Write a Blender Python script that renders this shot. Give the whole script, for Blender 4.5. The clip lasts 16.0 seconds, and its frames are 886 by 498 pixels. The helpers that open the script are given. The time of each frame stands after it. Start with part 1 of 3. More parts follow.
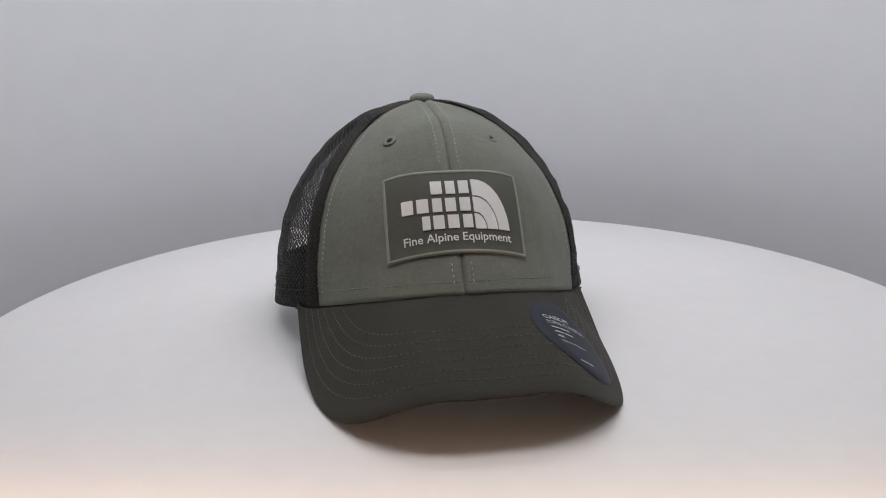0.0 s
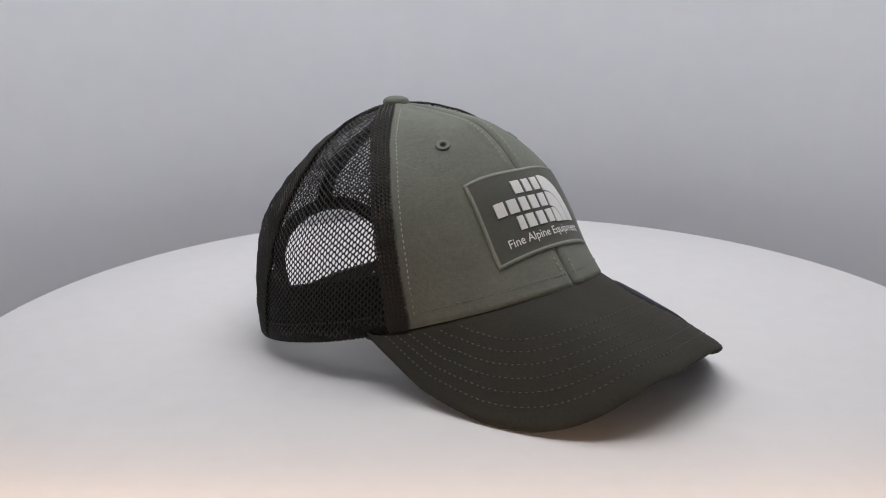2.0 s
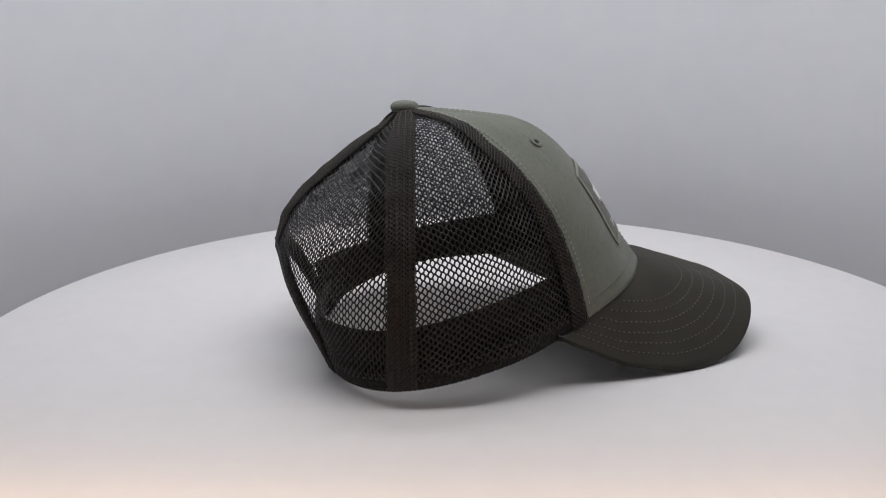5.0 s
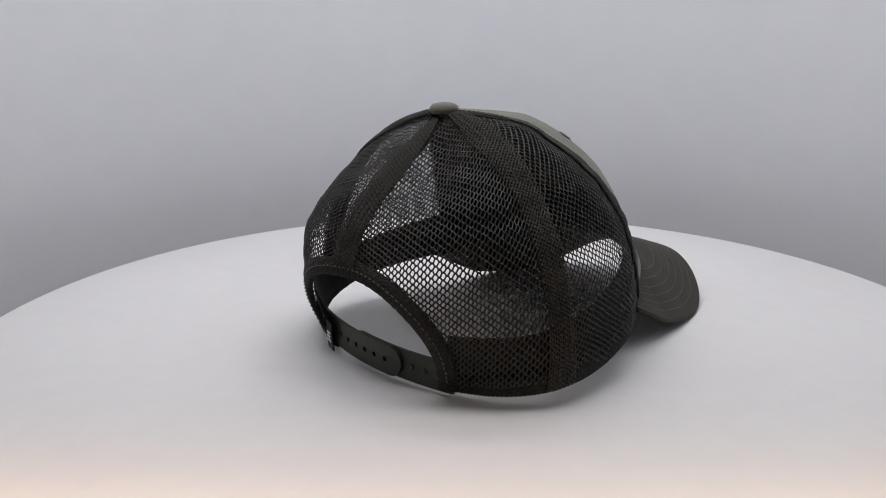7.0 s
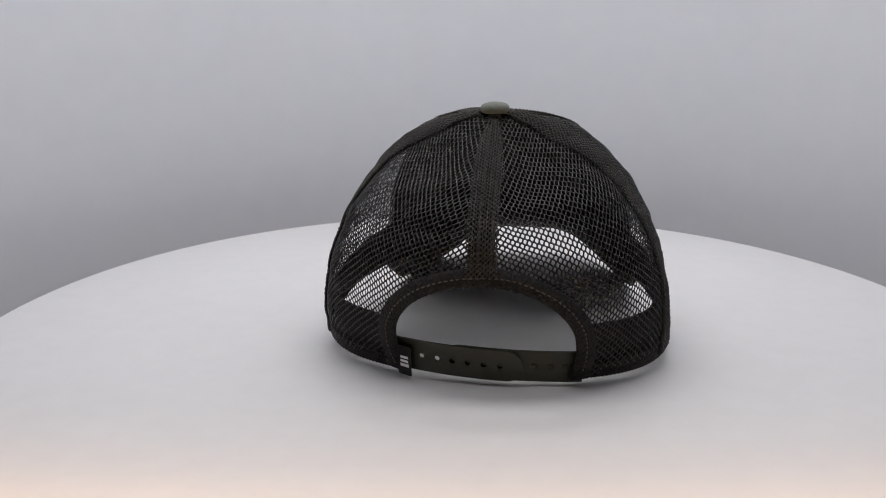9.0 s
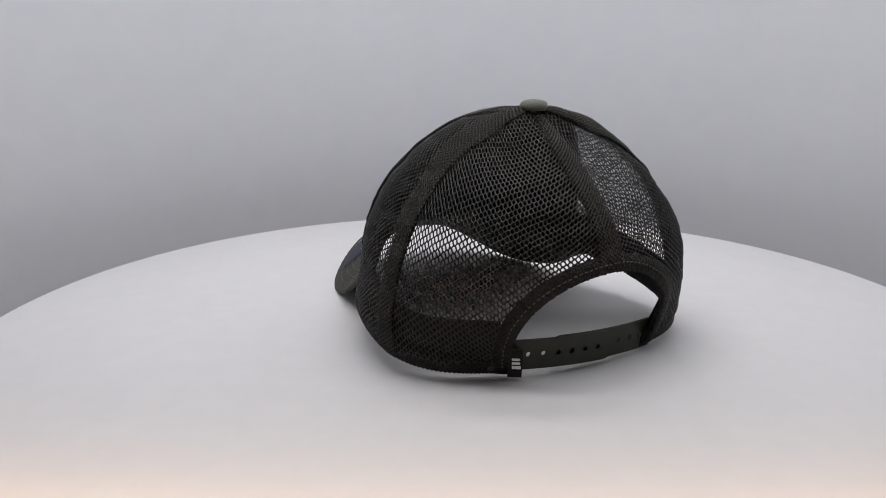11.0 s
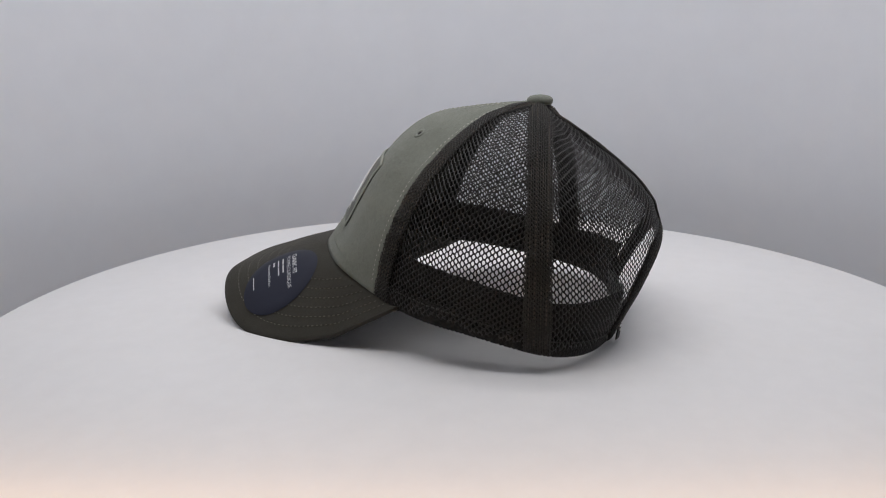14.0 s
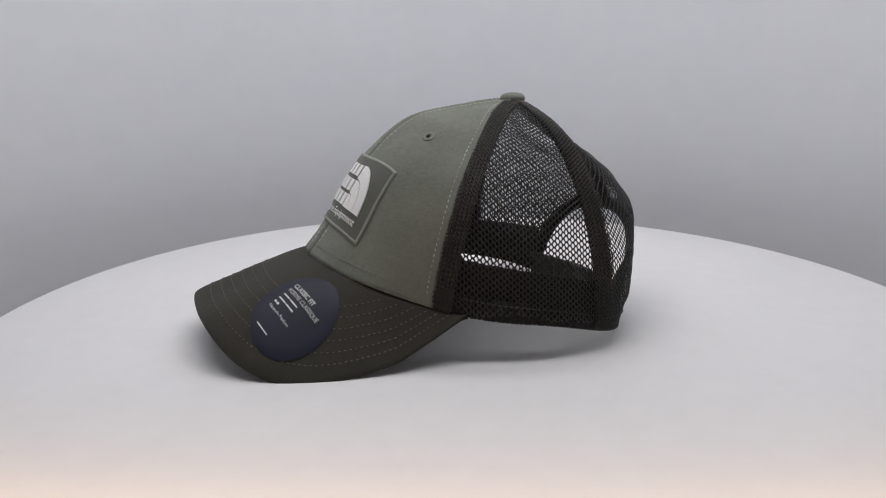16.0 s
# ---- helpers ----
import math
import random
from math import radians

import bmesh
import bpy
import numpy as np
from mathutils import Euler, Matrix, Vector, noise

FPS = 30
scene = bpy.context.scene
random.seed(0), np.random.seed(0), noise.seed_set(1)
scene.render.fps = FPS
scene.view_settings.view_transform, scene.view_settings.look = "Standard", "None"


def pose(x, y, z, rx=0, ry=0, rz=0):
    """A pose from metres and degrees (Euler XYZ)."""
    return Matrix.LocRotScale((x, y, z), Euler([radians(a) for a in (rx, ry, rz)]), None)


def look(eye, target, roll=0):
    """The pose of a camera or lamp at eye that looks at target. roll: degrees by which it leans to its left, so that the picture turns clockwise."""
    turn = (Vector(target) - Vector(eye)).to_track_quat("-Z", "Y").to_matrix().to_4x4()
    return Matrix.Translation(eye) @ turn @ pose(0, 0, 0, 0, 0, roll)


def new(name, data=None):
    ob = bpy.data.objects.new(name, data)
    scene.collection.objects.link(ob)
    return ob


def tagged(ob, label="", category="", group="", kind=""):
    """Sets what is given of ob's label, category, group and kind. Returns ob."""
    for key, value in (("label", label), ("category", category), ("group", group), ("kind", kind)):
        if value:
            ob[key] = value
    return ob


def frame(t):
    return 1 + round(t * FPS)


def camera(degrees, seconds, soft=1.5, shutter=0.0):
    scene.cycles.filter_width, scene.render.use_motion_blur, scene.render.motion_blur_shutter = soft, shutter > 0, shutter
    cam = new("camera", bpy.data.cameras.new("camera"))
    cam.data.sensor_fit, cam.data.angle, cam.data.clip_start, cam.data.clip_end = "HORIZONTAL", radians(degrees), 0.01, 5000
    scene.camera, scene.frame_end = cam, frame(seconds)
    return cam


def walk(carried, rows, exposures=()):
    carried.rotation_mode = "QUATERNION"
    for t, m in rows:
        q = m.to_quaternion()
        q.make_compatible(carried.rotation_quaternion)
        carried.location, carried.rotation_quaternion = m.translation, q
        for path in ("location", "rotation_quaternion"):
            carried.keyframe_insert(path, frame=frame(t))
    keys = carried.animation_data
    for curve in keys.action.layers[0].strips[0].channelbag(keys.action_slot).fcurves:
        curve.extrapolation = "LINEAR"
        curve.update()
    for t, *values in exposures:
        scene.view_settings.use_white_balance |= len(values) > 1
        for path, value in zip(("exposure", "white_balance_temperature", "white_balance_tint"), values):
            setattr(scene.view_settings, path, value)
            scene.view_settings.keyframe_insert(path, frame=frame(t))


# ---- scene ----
cam = camera(59.47, 16.0, soft=1.0)
EYE = Vector((0.0, -0.48, 0.1761))
PAN, TILT = radians(-1.927), radians(14.926)
AIM = EYE + Vector((math.sin(PAN) * math.cos(TILT), math.cos(PAN) * math.cos(TILT), -math.sin(TILT)))
walk(cam, [(0.0, look(EYE, AIM, -0.518)), (16.0, look(EYE, AIM, -0.518))])

# ---------------------------------------------------------------- light
world = bpy.data.worlds.new("world")
scene.world = world
world.use_nodes = True
world.node_tree.nodes["Background"].inputs[0].default_value = (0.9, 0.95, 1.0, 1)
world.node_tree.nodes["Background"].inputs[1].default_value = 0.05


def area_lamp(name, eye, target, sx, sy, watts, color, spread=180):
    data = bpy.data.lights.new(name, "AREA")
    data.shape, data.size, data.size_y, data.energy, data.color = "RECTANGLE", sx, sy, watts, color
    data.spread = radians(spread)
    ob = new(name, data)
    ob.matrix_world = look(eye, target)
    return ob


area_lamp("back_light_bar", (0.0, 0.20, 0.72), (0.0, 0.19, 0.0), 0.6, 0.10, 1.06, (0.995, 0.975, 0.995))
area_lamp("front_light_bar", (0.0, -0.10, 0.74), (0.0, -0.09, 0.0), 0.76, 0.18, 2.45, (0.995, 0.975, 0.985))
# the last one is an unseen warm lamp, added to tint the disc's near part
area_lamp("added_warm_lamp", (0.0, -0.365, 0.055), (0.0, -0.288, 0.0), 0.66, 0.02, 0.55, (1.0, 0.60, 0.32), 48)
scene.view_settings.exposure = 0.0

# ---------------------------------------------------------------- materials


def material(name):
    m = bpy.data.materials.new(name)
    m.use_nodes = True
    nt = m.node_tree
    return m, nt, nt.nodes["Principled BSDF"]


def node(nt, kind, **values):
    n = nt.nodes.new(kind)
    for key, value in values.items():
        n.inputs[key].default_value = value
    return n


def ramp(nt, source, low, high, a=0.3, b=0.7):
    n = nt.nodes.new("ShaderNodeValToRGB")
    n.color_ramp.elements[0].position, n.color_ramp.elements[0].color = a, (*low, 1)
    n.color_ramp.elements[1].position, n.color_ramp.elements[1].color = b, (*high, 1)
    nt.links.new(source, n.inputs[0])
    return n


def bump(nt, bsdf, heights, strength, distance):
    """A bump from the sum of (socket, weight) pairs."""
    total = None
    for socket, weight in heights:
        mul = nt.nodes.new("ShaderNodeMath")
        mul.operation = "MULTIPLY"
        nt.links.new(socket, mul.inputs[0])
        mul.inputs[1].default_value = weight
        if total is None:
            total = mul.outputs[0]
        else:
            add = nt.nodes.new("ShaderNodeMath")
            nt.links.new(total, add.inputs[0])
            nt.links.new(mul.outputs[0], add.inputs[1])
            total = add.outputs[0]
    b = node(nt, "ShaderNodeBump", Strength=strength, Distance=distance)
    nt.links.new(total, b.inputs["Height"])
    nt.links.new(b.outputs[0], bsdf.inputs["Normal"])


def fabric(name, low, high, weave=1900.0, rough=0.85, strength=0.65, sheen=0.15, twill=0.0):
    """Woven cloth: a crossed weave, slubs and slow blotches."""
    m, nt, bsdf = material(name)
    co = nt.nodes.new("ShaderNodeTexCoord")
    fine = node(nt, "ShaderNodeTexNoise", Scale=weave, Detail=2.0)
    slub = node(nt, "ShaderNodeTexNoise", Scale=420.0, Detail=4.0, Roughness=0.65)
    blot = node(nt, "ShaderNodeTexNoise", Scale=38.0, Detail=4.0)
    ribs = node(nt, "ShaderNodeTexWave", Scale=760.0, Distortion=5.0, Detail=2.0)
    ribs.inputs["Detail Scale"].default_value = 1.5
    ribs.bands_direction = "DIAGONAL"
    for n in (fine, slub, blot, ribs):
        nt.links.new(co.outputs["Object"], n.inputs["Vector"])
    mix = nt.nodes.new("ShaderNodeMath")
    mix.operation = "MULTIPLY_ADD"
    nt.links.new(slub.outputs[0], mix.inputs[0])
    mix.inputs[1].default_value = 0.55
    half = nt.nodes.new("ShaderNodeMath")
    half.operation = "MULTIPLY"
    half.inputs[1].default_value = 0.45
    nt.links.new(blot.outputs[0], half.inputs[0])
    nt.links.new(half.outputs[0], mix.inputs[2])
    tone = nt.nodes.new("ShaderNodeMath")  # the twill's slanting ribs
    tone.operation = "MULTIPLY_ADD"
    nt.links.new(ribs.outputs["Fac"], tone.inputs[0])
    tone.inputs[1].default_value = twill
    lower = nt.nodes.new("ShaderNodeMath")
    lower.inputs[1].default_value = -0.5 * twill
    nt.links.new(mix.outputs[0], lower.inputs[0])
    nt.links.new(lower.outputs[0], tone.inputs[2])
    col = ramp(nt, tone.outputs[0], low, high)
    nt.links.new(col.outputs[0], bsdf.inputs["Base Color"])
    bsdf.inputs["Roughness"].default_value = rough
    bsdf.inputs["Specular IOR Level"].default_value = 0.25
    bsdf.inputs["Sheen Weight"].default_value = sheen
    bsdf.inputs["Sheen Roughness"].default_value = 0.5
    bump(nt, bsdf, [(fine.outputs[0], 0.7), (slub.outputs[0], 0.8), (ribs.outputs["Fac"], 3.0 * twill)], strength, 0.0006)
    return m


def knit(name, low, high, scale=700.0):
    """Doubled net cloth: small dark loops."""
    m, nt, bsdf = material(name)
    co = nt.nodes.new("ShaderNodeTexCoord")
    vo = node(nt, "ShaderNodeTexVoronoi", Scale=scale)
    no = node(nt, "ShaderNodeTexNoise", Scale=160.0, Detail=3.0)
    for n in (vo, no):
        nt.links.new(co.outputs["Object"], n.inputs["Vector"])
    col = ramp(nt, vo.outputs["Distance"], high, low, 0.1, 0.65)
    mixc = nt.nodes.new("ShaderNodeMix")
    mixc.data_type, mixc.blend_type = "RGBA", "MULTIPLY"
    mixc.inputs["Factor"].default_value = 0.7
    tone = ramp(nt, no.outputs[0], (0.55, 0.5, 0.5), (1.0, 1.0, 1.0))
    nt.links.new(col.outputs[0], mixc.inputs["A"])
    nt.links.new(tone.outputs[0], mixc.inputs["B"])
    nt.links.new(mixc.outputs["Result"], bsdf.inputs["Base Color"])
    bsdf.inputs["Roughness"].default_value = 0.75
    bsdf.inputs["Specular IOR Level"].default_value = 0.3
    bump(nt, bsdf, [(vo.outputs["Distance"], -1.0), (no.outputs[0], 0.4)], 0.8, 0.001)
    return m


def plain(name, low, high, rough=0.5, scale=90.0, strength=0.1, spec=0.5, distance=0.0006):
    m, nt, bsdf = material(name)
    co = nt.nodes.new("ShaderNodeTexCoord")
    no = node(nt, "ShaderNodeTexNoise", Scale=scale, Detail=5.0, Roughness=0.6)
    big = node(nt, "ShaderNodeTexNoise", Scale=scale * 0.08, Detail=3.0)
    for n in (no, big):
        nt.links.new(co.outputs["Object"], n.inputs["Vector"])
    avg = nt.nodes.new("ShaderNodeMath")
    nt.links.new(no.outputs[0], avg.inputs[0])
    nt.links.new(big.outputs[0], avg.inputs[1])
    hv = nt.nodes.new("ShaderNodeMath")
    hv.operation = "MULTIPLY"
    hv.inputs[1].default_value = 0.5
    nt.links.new(avg.outputs[0], hv.inputs[0])
    col = ramp(nt, hv.outputs[0], low, high)
    nt.links.new(col.outputs[0], bsdf.inputs["Base Color"])
    bsdf.inputs["Roughness"].default_value = rough
    bsdf.inputs["Specular IOR Level"].default_value = spec
    bump(nt, bsdf, [(no.outputs[0], 1.0)], strength, distance)
    return m


SAGE = fabric("sage_twill", (0.148, 0.156, 0.129), (0.214, 0.226, 0.189), twill=0.05)
TAUPE = fabric("taupe_twill", (0.0350, 0.0325, 0.0250), (0.0465, 0.0435, 0.0340), sheen=0.06, twill=0.04)
PATCH = fabric("patch_weave", (0.092, 0.095, 0.080), (0.116, 0.120, 0.101), weave=3400.0, strength=0.25)
BORDER = fabric("border_thread", (0.235, 0.247, 0.210), (0.315, 0.330, 0.282), strength=0.5)
BACKING = fabric("brown_backing", (0.036, 0.0325, 0.0285), (0.052, 0.047, 0.041), sheen=0.05)
LINING = fabric("dark_lining", (0.013, 0.0123, 0.0115), (0.020, 0.019, 0.0178), sheen=0.05)
NET = plain("dark_net_yarn", (0.0068, 0.0061, 0.0053), (0.0175, 0.0158, 0.0136), 0.40, 400.0, 0.3, 0.5)
SEAM_NET = plain("folded_net_yarn", (0.0130, 0.0120, 0.0102), (0.048, 0.0445, 0.0378), 0.5, 700.0, 0.3, 0.5)
SEAM = knit("doubled_net", (0.0075, 0.0070, 0.0062), (0.026, 0.0242, 0.0210))
SAGE_THREAD = plain("sage_thread", (0.36, 0.36, 0.31), (0.48, 0.48, 0.42), 0.7, 500.0)
TAUPE_THREAD = plain("taupe_thread", (0.092, 0.086, 0.066), (0.150, 0.140, 0.110), 0.7, 500.0)
EMBROIDERY = plain("sage_embroidery", (0.155, 0.163, 0.138), (0.215, 0.225, 0.190), 0.75, 900.0, 0.4)
OLIVE_THREAD = plain("olive_thread", (0.155, 0.160, 0.135), (0.215, 0.22, 0.185), 0.7, 500.0)
DARK_THREAD = plain("dark_thread", (0.064, 0.053, 0.043), (0.112, 0.094, 0.077), 0.7, 500.0)
WHITE_THREAD = fabric("white_embroidery", (0.78, 0.78, 0.77), (0.86, 0.86, 0.85), strength=0.3)
STICKER = plain("navy_film", (0.014, 0.016, 0.029), (0.019, 0.022, 0.039), 0.52, 60.0, 0.08, 0.25)
STICKER_INK = plain("pale_ink", (0.55, 0.56, 0.58), (0.66, 0.67, 0.69), 0.5)
STRAP = plain("olive_plastic", (0.016, 0.019, 0.010), (0.023, 0.027, 0.015), 0.5, 300.0, 0.12)
TAG = fabric("black_tag", (0.012, 0.012, 0.013), (0.02, 0.02, 0.02))
TABLE = plain("white_laminate", (0.74, 0.735, 0.735), (0.79, 0.785, 0.785), 0.55, 60.0, 0.04, 0.35)
TENT = plain("white_tent_cloth", (0.775, 0.795, 0.838), (0.82, 0.84, 0.880), 0.9, 30.0, 0.05, 0.1)
BASE = plain("grey_base", (0.25, 0.25, 0.25), (0.3, 0.3, 0.3), 0.6)
ROOM = plain("cream_plaster", (0.40, 0.34, 0.28), (0.46, 0.40, 0.33), 0.9, 8.0, 0.2, 0.2, 0.004)

# ---------------------------------------------------------------- building helpers


def mesh_object(name, verts, faces, mat, parent=None, label="", smooth=True):
    me = bpy.data.meshes.new(name)
    me.from_pydata([tuple(map(float, v)) for v in verts], [], faces)
    me.materials.append(mat)
    if smooth:
        me.polygons.foreach_set("use_smooth", [True] * len(me.polygons))
    me.update()
    ob = new(name, me)
    ob.parent = parent
    if label:
        ob["label"] = label
    return ob


def part(name, bm, mat, parent=None, label="", smooth=True):
    bmesh.ops.recalc_face_normals(bm, faces=bm.faces)
    me = bpy.data.meshes.new(name)
    bm.to_mesh(me)
    bm.free()
    me.materials.append(mat)
    me.polygons.foreach_set("use_smooth", [smooth] * len(me.polygons))
    ob = new(name, me)
    ob.parent = parent
    if label:
        ob["label"] = label
    return ob


def grid_faces(rows, cols, base=0, wrap=False):
    out = []
    for i in range(rows - 1):
        for j in range(cols if wrap else cols - 1):
            k = (j + 1) % cols
            out.append((base + i * cols + j, base + i * cols + k, base + (i + 1) * cols + k, base + (i + 1) * cols + j))
    return out


def tube_band(sections):
    """Closed band from a list of equally long closed cross-sections, with end caps."""
    n, m = len(sections), len(sections[0])
    verts = [p for sec in sections for p in sec]
    faces = grid_faces(n, m, 0, True)
    faces += [tuple(range(m))[::-1], tuple(range((n - 1) * m, n * m))]
    return verts, faces


# ---------------------------------------------------------------- studio: tent, lamp panel, turntable


def tent():
    """A white cloth light tent: a curved sweep behind the turntable, sides and top, open to the room in front."""
    floor_z, top, half, back, front, near = -0.26, 0.78, 0.80, 0.66, -0.62, 0.43
    # the sweep bends round the turntable: straight sides and a half circle behind
    plan = [(-near, -0.15 + 0.15 * i / 8) for i in range(8)]
    plan += [(-near * math.cos(math.pi * i / 64), near * math.sin(math.pi * i / 64)) for i in range(65)]
    plan += [(near, -0.15 * i / 8) for i in range(1, 9)]
    verts, rows = [], 27
    for k in range(rows):
        z = floor_z + (top - floor_z) * k / (rows - 1)
        for x, y in plan:
            w = 1 + 0.008 * noise.noise((x * 3, y * 3, z * 2))
            verts.append((x * w, y * w, z))
    ob = mesh_object("backdrop", verts, grid_faces(rows, len(plan)), TENT)
    sol = ob.modifiers.new("thickness", "SOLIDIFY")
    sol.thickness, sol.offset = 0.004, -1.0
    tagged(ob, "white cloth backdrop bent round behind the turntable", "backdrop", kind="structure")
    # out of view: added in grey so little light bounces up the backdrop
    bm = bmesh.new()
    bmesh.ops.create_cube(bm, size=1.0, matrix=Matrix.Translation((0, (front + back) / 2 - 0.02, floor_z - 0.012)) @ Matrix.Diagonal((2 * half, back - front, 0.012, 1)))
    tagged(part("low_bounce_tabletop", bm, BASE, smooth=False), "unseen grey table under the tent, added to cut bounced light", "table top", kind="structure")
    for side, name in ((-1, "wall_left"), (1, "wall_right")):
        bm = bmesh.new()
        bmesh.ops.create_cube(bm, size=1.0, matrix=Matrix.Translation((side * (half + 0.008), (front + back) / 2, (floor_z + top) / 2))
                              @ Matrix.Diagonal((0.008, back - front, top - floor_z, 1)))
        tagged(part(name, bm, TENT, smooth=False), "white cloth side wall of a light tent", "tent wall", kind="structure")
    bm = bmesh.new()
    bmesh.ops.create_cube(bm, size=1.0, matrix=Matrix.Translation((0, (front + back) / 2, top + 0.008)) @ Matrix.Diagonal((2 * half, back - front, 0.008, 1)))
    tagged(part("ceiling", bm, TENT, smooth=False), "white cloth top of a light tent", "tent top", kind="structure")


def room():
    """The plain room behind the camera."""
    x, y0, y1, z0, z1 = 2.2, -2.4, 1.6, -0.278, 1.7
    for name, c, s in (("floor", (0, -0.4, z0 - 0.05), (2 * x, 4.0, 0.1)), ("room_ceiling", (0, -0.4, z1 + 0.05), (2 * x, 4.0, 0.1)),
                       ("wall_south", (0, y0 - 0.05, 0.4), (2 * x, 0.1, 2.6)), ("wall_north", (0, y1 + 0.05, 0.4), (2 * x, 0.1, 2.6)),
                       ("wall_east", (x + 0.05, -0.4, 0.4), (0.1, 4.2, 2.6)), ("wall_west", (-x - 0.05, -0.4, 0.4), (0.1, 4.2, 2.6))):
        bm = bmesh.new()
        bmesh.ops.create_cube(bm, size=1.0, matrix=Matrix.Translation(c) @ Matrix.Diagonal((*s, 1)))
        tagged(part(name, bm, ROOM, smooth=False), "cream plastered room surface behind the light tent", "wall", kind="structure")


RADIUS = 0.3172


def turntable():
    root = tagged(new("turntable"), "round white laminate turntable top, slowly turning", "turntable")
    prof = [(0.0, 0.0), (0.1, 0.0), (0.2, 0.0), (RADIUS - 0.004, 0.0), (RADIUS - 0.0015, -0.0006), (RADIUS - 0.0004, -0.002), (RADIUS, -0.004), (RADIUS, -0.014),
            (RADIUS - 0.002, -0.016), (0.12, -0.016)]
    n = 192
    verts, faces = [], []
    for r, z in prof[1:]:
        verts += [(r * math.cos(2 * math.pi * i / n), r * math.sin(2 * math.pi * i / n), z) for i in range(n)]
    faces = grid_faces(len(prof) - 1, n, 0, True)
    verts.append((0, 0, 0))
    faces += [(len(verts) - 1, (i + 1) % n, i) for i in range(n)]
    ob = mesh_object("disc", verts, faces, TABLE, root)
    ob.data.polygons.foreach_set("use_smooth", [True] * len(ob.data.polygons))
    bm = bmesh.new()
    bmesh.ops.create_cone(bm, cap_ends=True, segments=64, radius1=0.13, radius2=0.12, depth=0.05, matrix=Matrix.Translation((0, 0, -0.041)))
    part("hub", bm, BASE, root, "grey drum below the disc")
    bm = bmesh.new()
    bmesh.ops.create_cube(bm, size=1.0, matrix=Matrix.Translation((0, 0, -0.163)) @ Matrix.Diagonal((0.3, 0.3, 0.194, 1)))
    bmesh.ops.bevel(bm, geom=bm.edges[:], offset=0.006, segments=3, affect="EDGES")
    tagged(part("plinth", bm, BASE), "grey box under the turntable", "plinth")
    return root


# ---------------------------------------------------------------- the cap's form
# Profiles (distance from the button's axis, height) from the rim up to the button, at these turns from the front.
AXIS_Y = 0.041
PROFILES = {
    0: ((0.1390, 0.0500), (0.1261, 0.0676), (0.1154, 0.0836), (0.1028, 0.1016), (0.0853, 0.1203), (0.0673, 0.1313), (0.0438, 0.1355), (0.0200, 0.1381), (0.0, 0.1390)),
    23: ((0.1310, 0.0435), (0.1195, 0.0630), (0.1094, 0.0827), (0.0967, 0.1024), (0.0793, 0.1185), (0.0611, 0.1286), (0.0398, 0.1347), (0.0190, 0.1377), (0.0, 0.1390)),
    40: ((0.1150, 0.0322), (0.1105, 0.0560), (0.1025, 0.0770), (0.0902, 0.0970), (0.0732, 0.1140), (0.0555, 0.1260), (0.0365, 0.1340), (0.0180, 0.1375), (0.0, 0.1390)),
    70: ((0.1050, 0.0185), (0.1010, 0.0420), (0.0958, 0.0640), (0.0862, 0.0870), (0.0725, 0.1065), (0.0575, 0.1210), (0.0395, 0.1320), (0.0180, 0.1375), (0.0, 0.1390)),
    99: ((0.0965, 0.0078), (0.0960, 0.0310), (0.0920, 0.0535), (0.0845, 0.0765), (0.0725, 0.0965), (0.0570, 0.1140), (0.0385, 0.1270), (0.0175, 0.1360), (0.0, 0.1390)),
    137: ((0.0665, 0.0036), (0.0745, 0.0210), (0.0793, 0.0380), (0.0795, 0.0590), (0.0728, 0.0790), (0.0568, 0.0970), (0.0350, 0.1125), (0.0135, 0.1310), (0.0, 0.1390)),
    180: ((0.0560, 0.0022), (0.0640, 0.0200), (0.0738, 0.0360), (0.0775, 0.0520), (0.0745, 0.0680), (0.0645, 0.0870), (0.0400, 0.1085), (0.0130, 0.1290), (0.0, 0.1390)),
}
NS, NP = 161, 181


def hermite(xs, ys, at):
    """Smooth curve through (xs, ys), with slopes from the neighbours."""
    xs, ys = np.asarray(xs, float), np.asarray(ys, float)
    slope = np.gradient(ys, xs, axis=0)
    k = np.clip(np.searchsorted(xs, at, side="right") - 1, 0, len(xs) - 2)
    h = xs[k + 1] - xs[k]
    u = (at - xs[k]) / h
    if ys.ndim > 1:
        h, u = h[:, None], u[:, None]
        if ys.ndim > 2:
            h, u = h[..., None], u[..., None]
    return ((1 + 2 * u) * (1 - u) ** 2 * ys[k] + u * (1 - u) ** 2 * h * slope[k]
            + u * u * (3 - 2 * u) * ys[k + 1] + u * u * (u - 1) * h * slope[k + 1])


def crown_table():
    turns = sorted(PROFILES)
    s = np.linspace(0, 1, NS)
    rows = np.array([hermite(np.linspace(0, 1, 9), PROFILES[a], s) for a in turns])
    wide = [-40, -23] + turns + [223, 261]
    rows = np.concatenate([rows[[2, 1]], rows, rows[[-2, -3]]])
    out = hermite(wide, rows, np.arange(NP, dtype=float))
    # the net bellies out behind the side seam
    turn = np.arange(NP, dtype=float)[:, None]
    belly = 0.0040 * np.exp(-((turn - 114) / 16) ** 2) * np.clip(np.sin(np.pi * np.clip(s * 1.30 + 0.06, 0, 1)), 0, 1) ** 0.7
    out[..., 0] += belly
    return out


TABLE_RZ = crown_table()

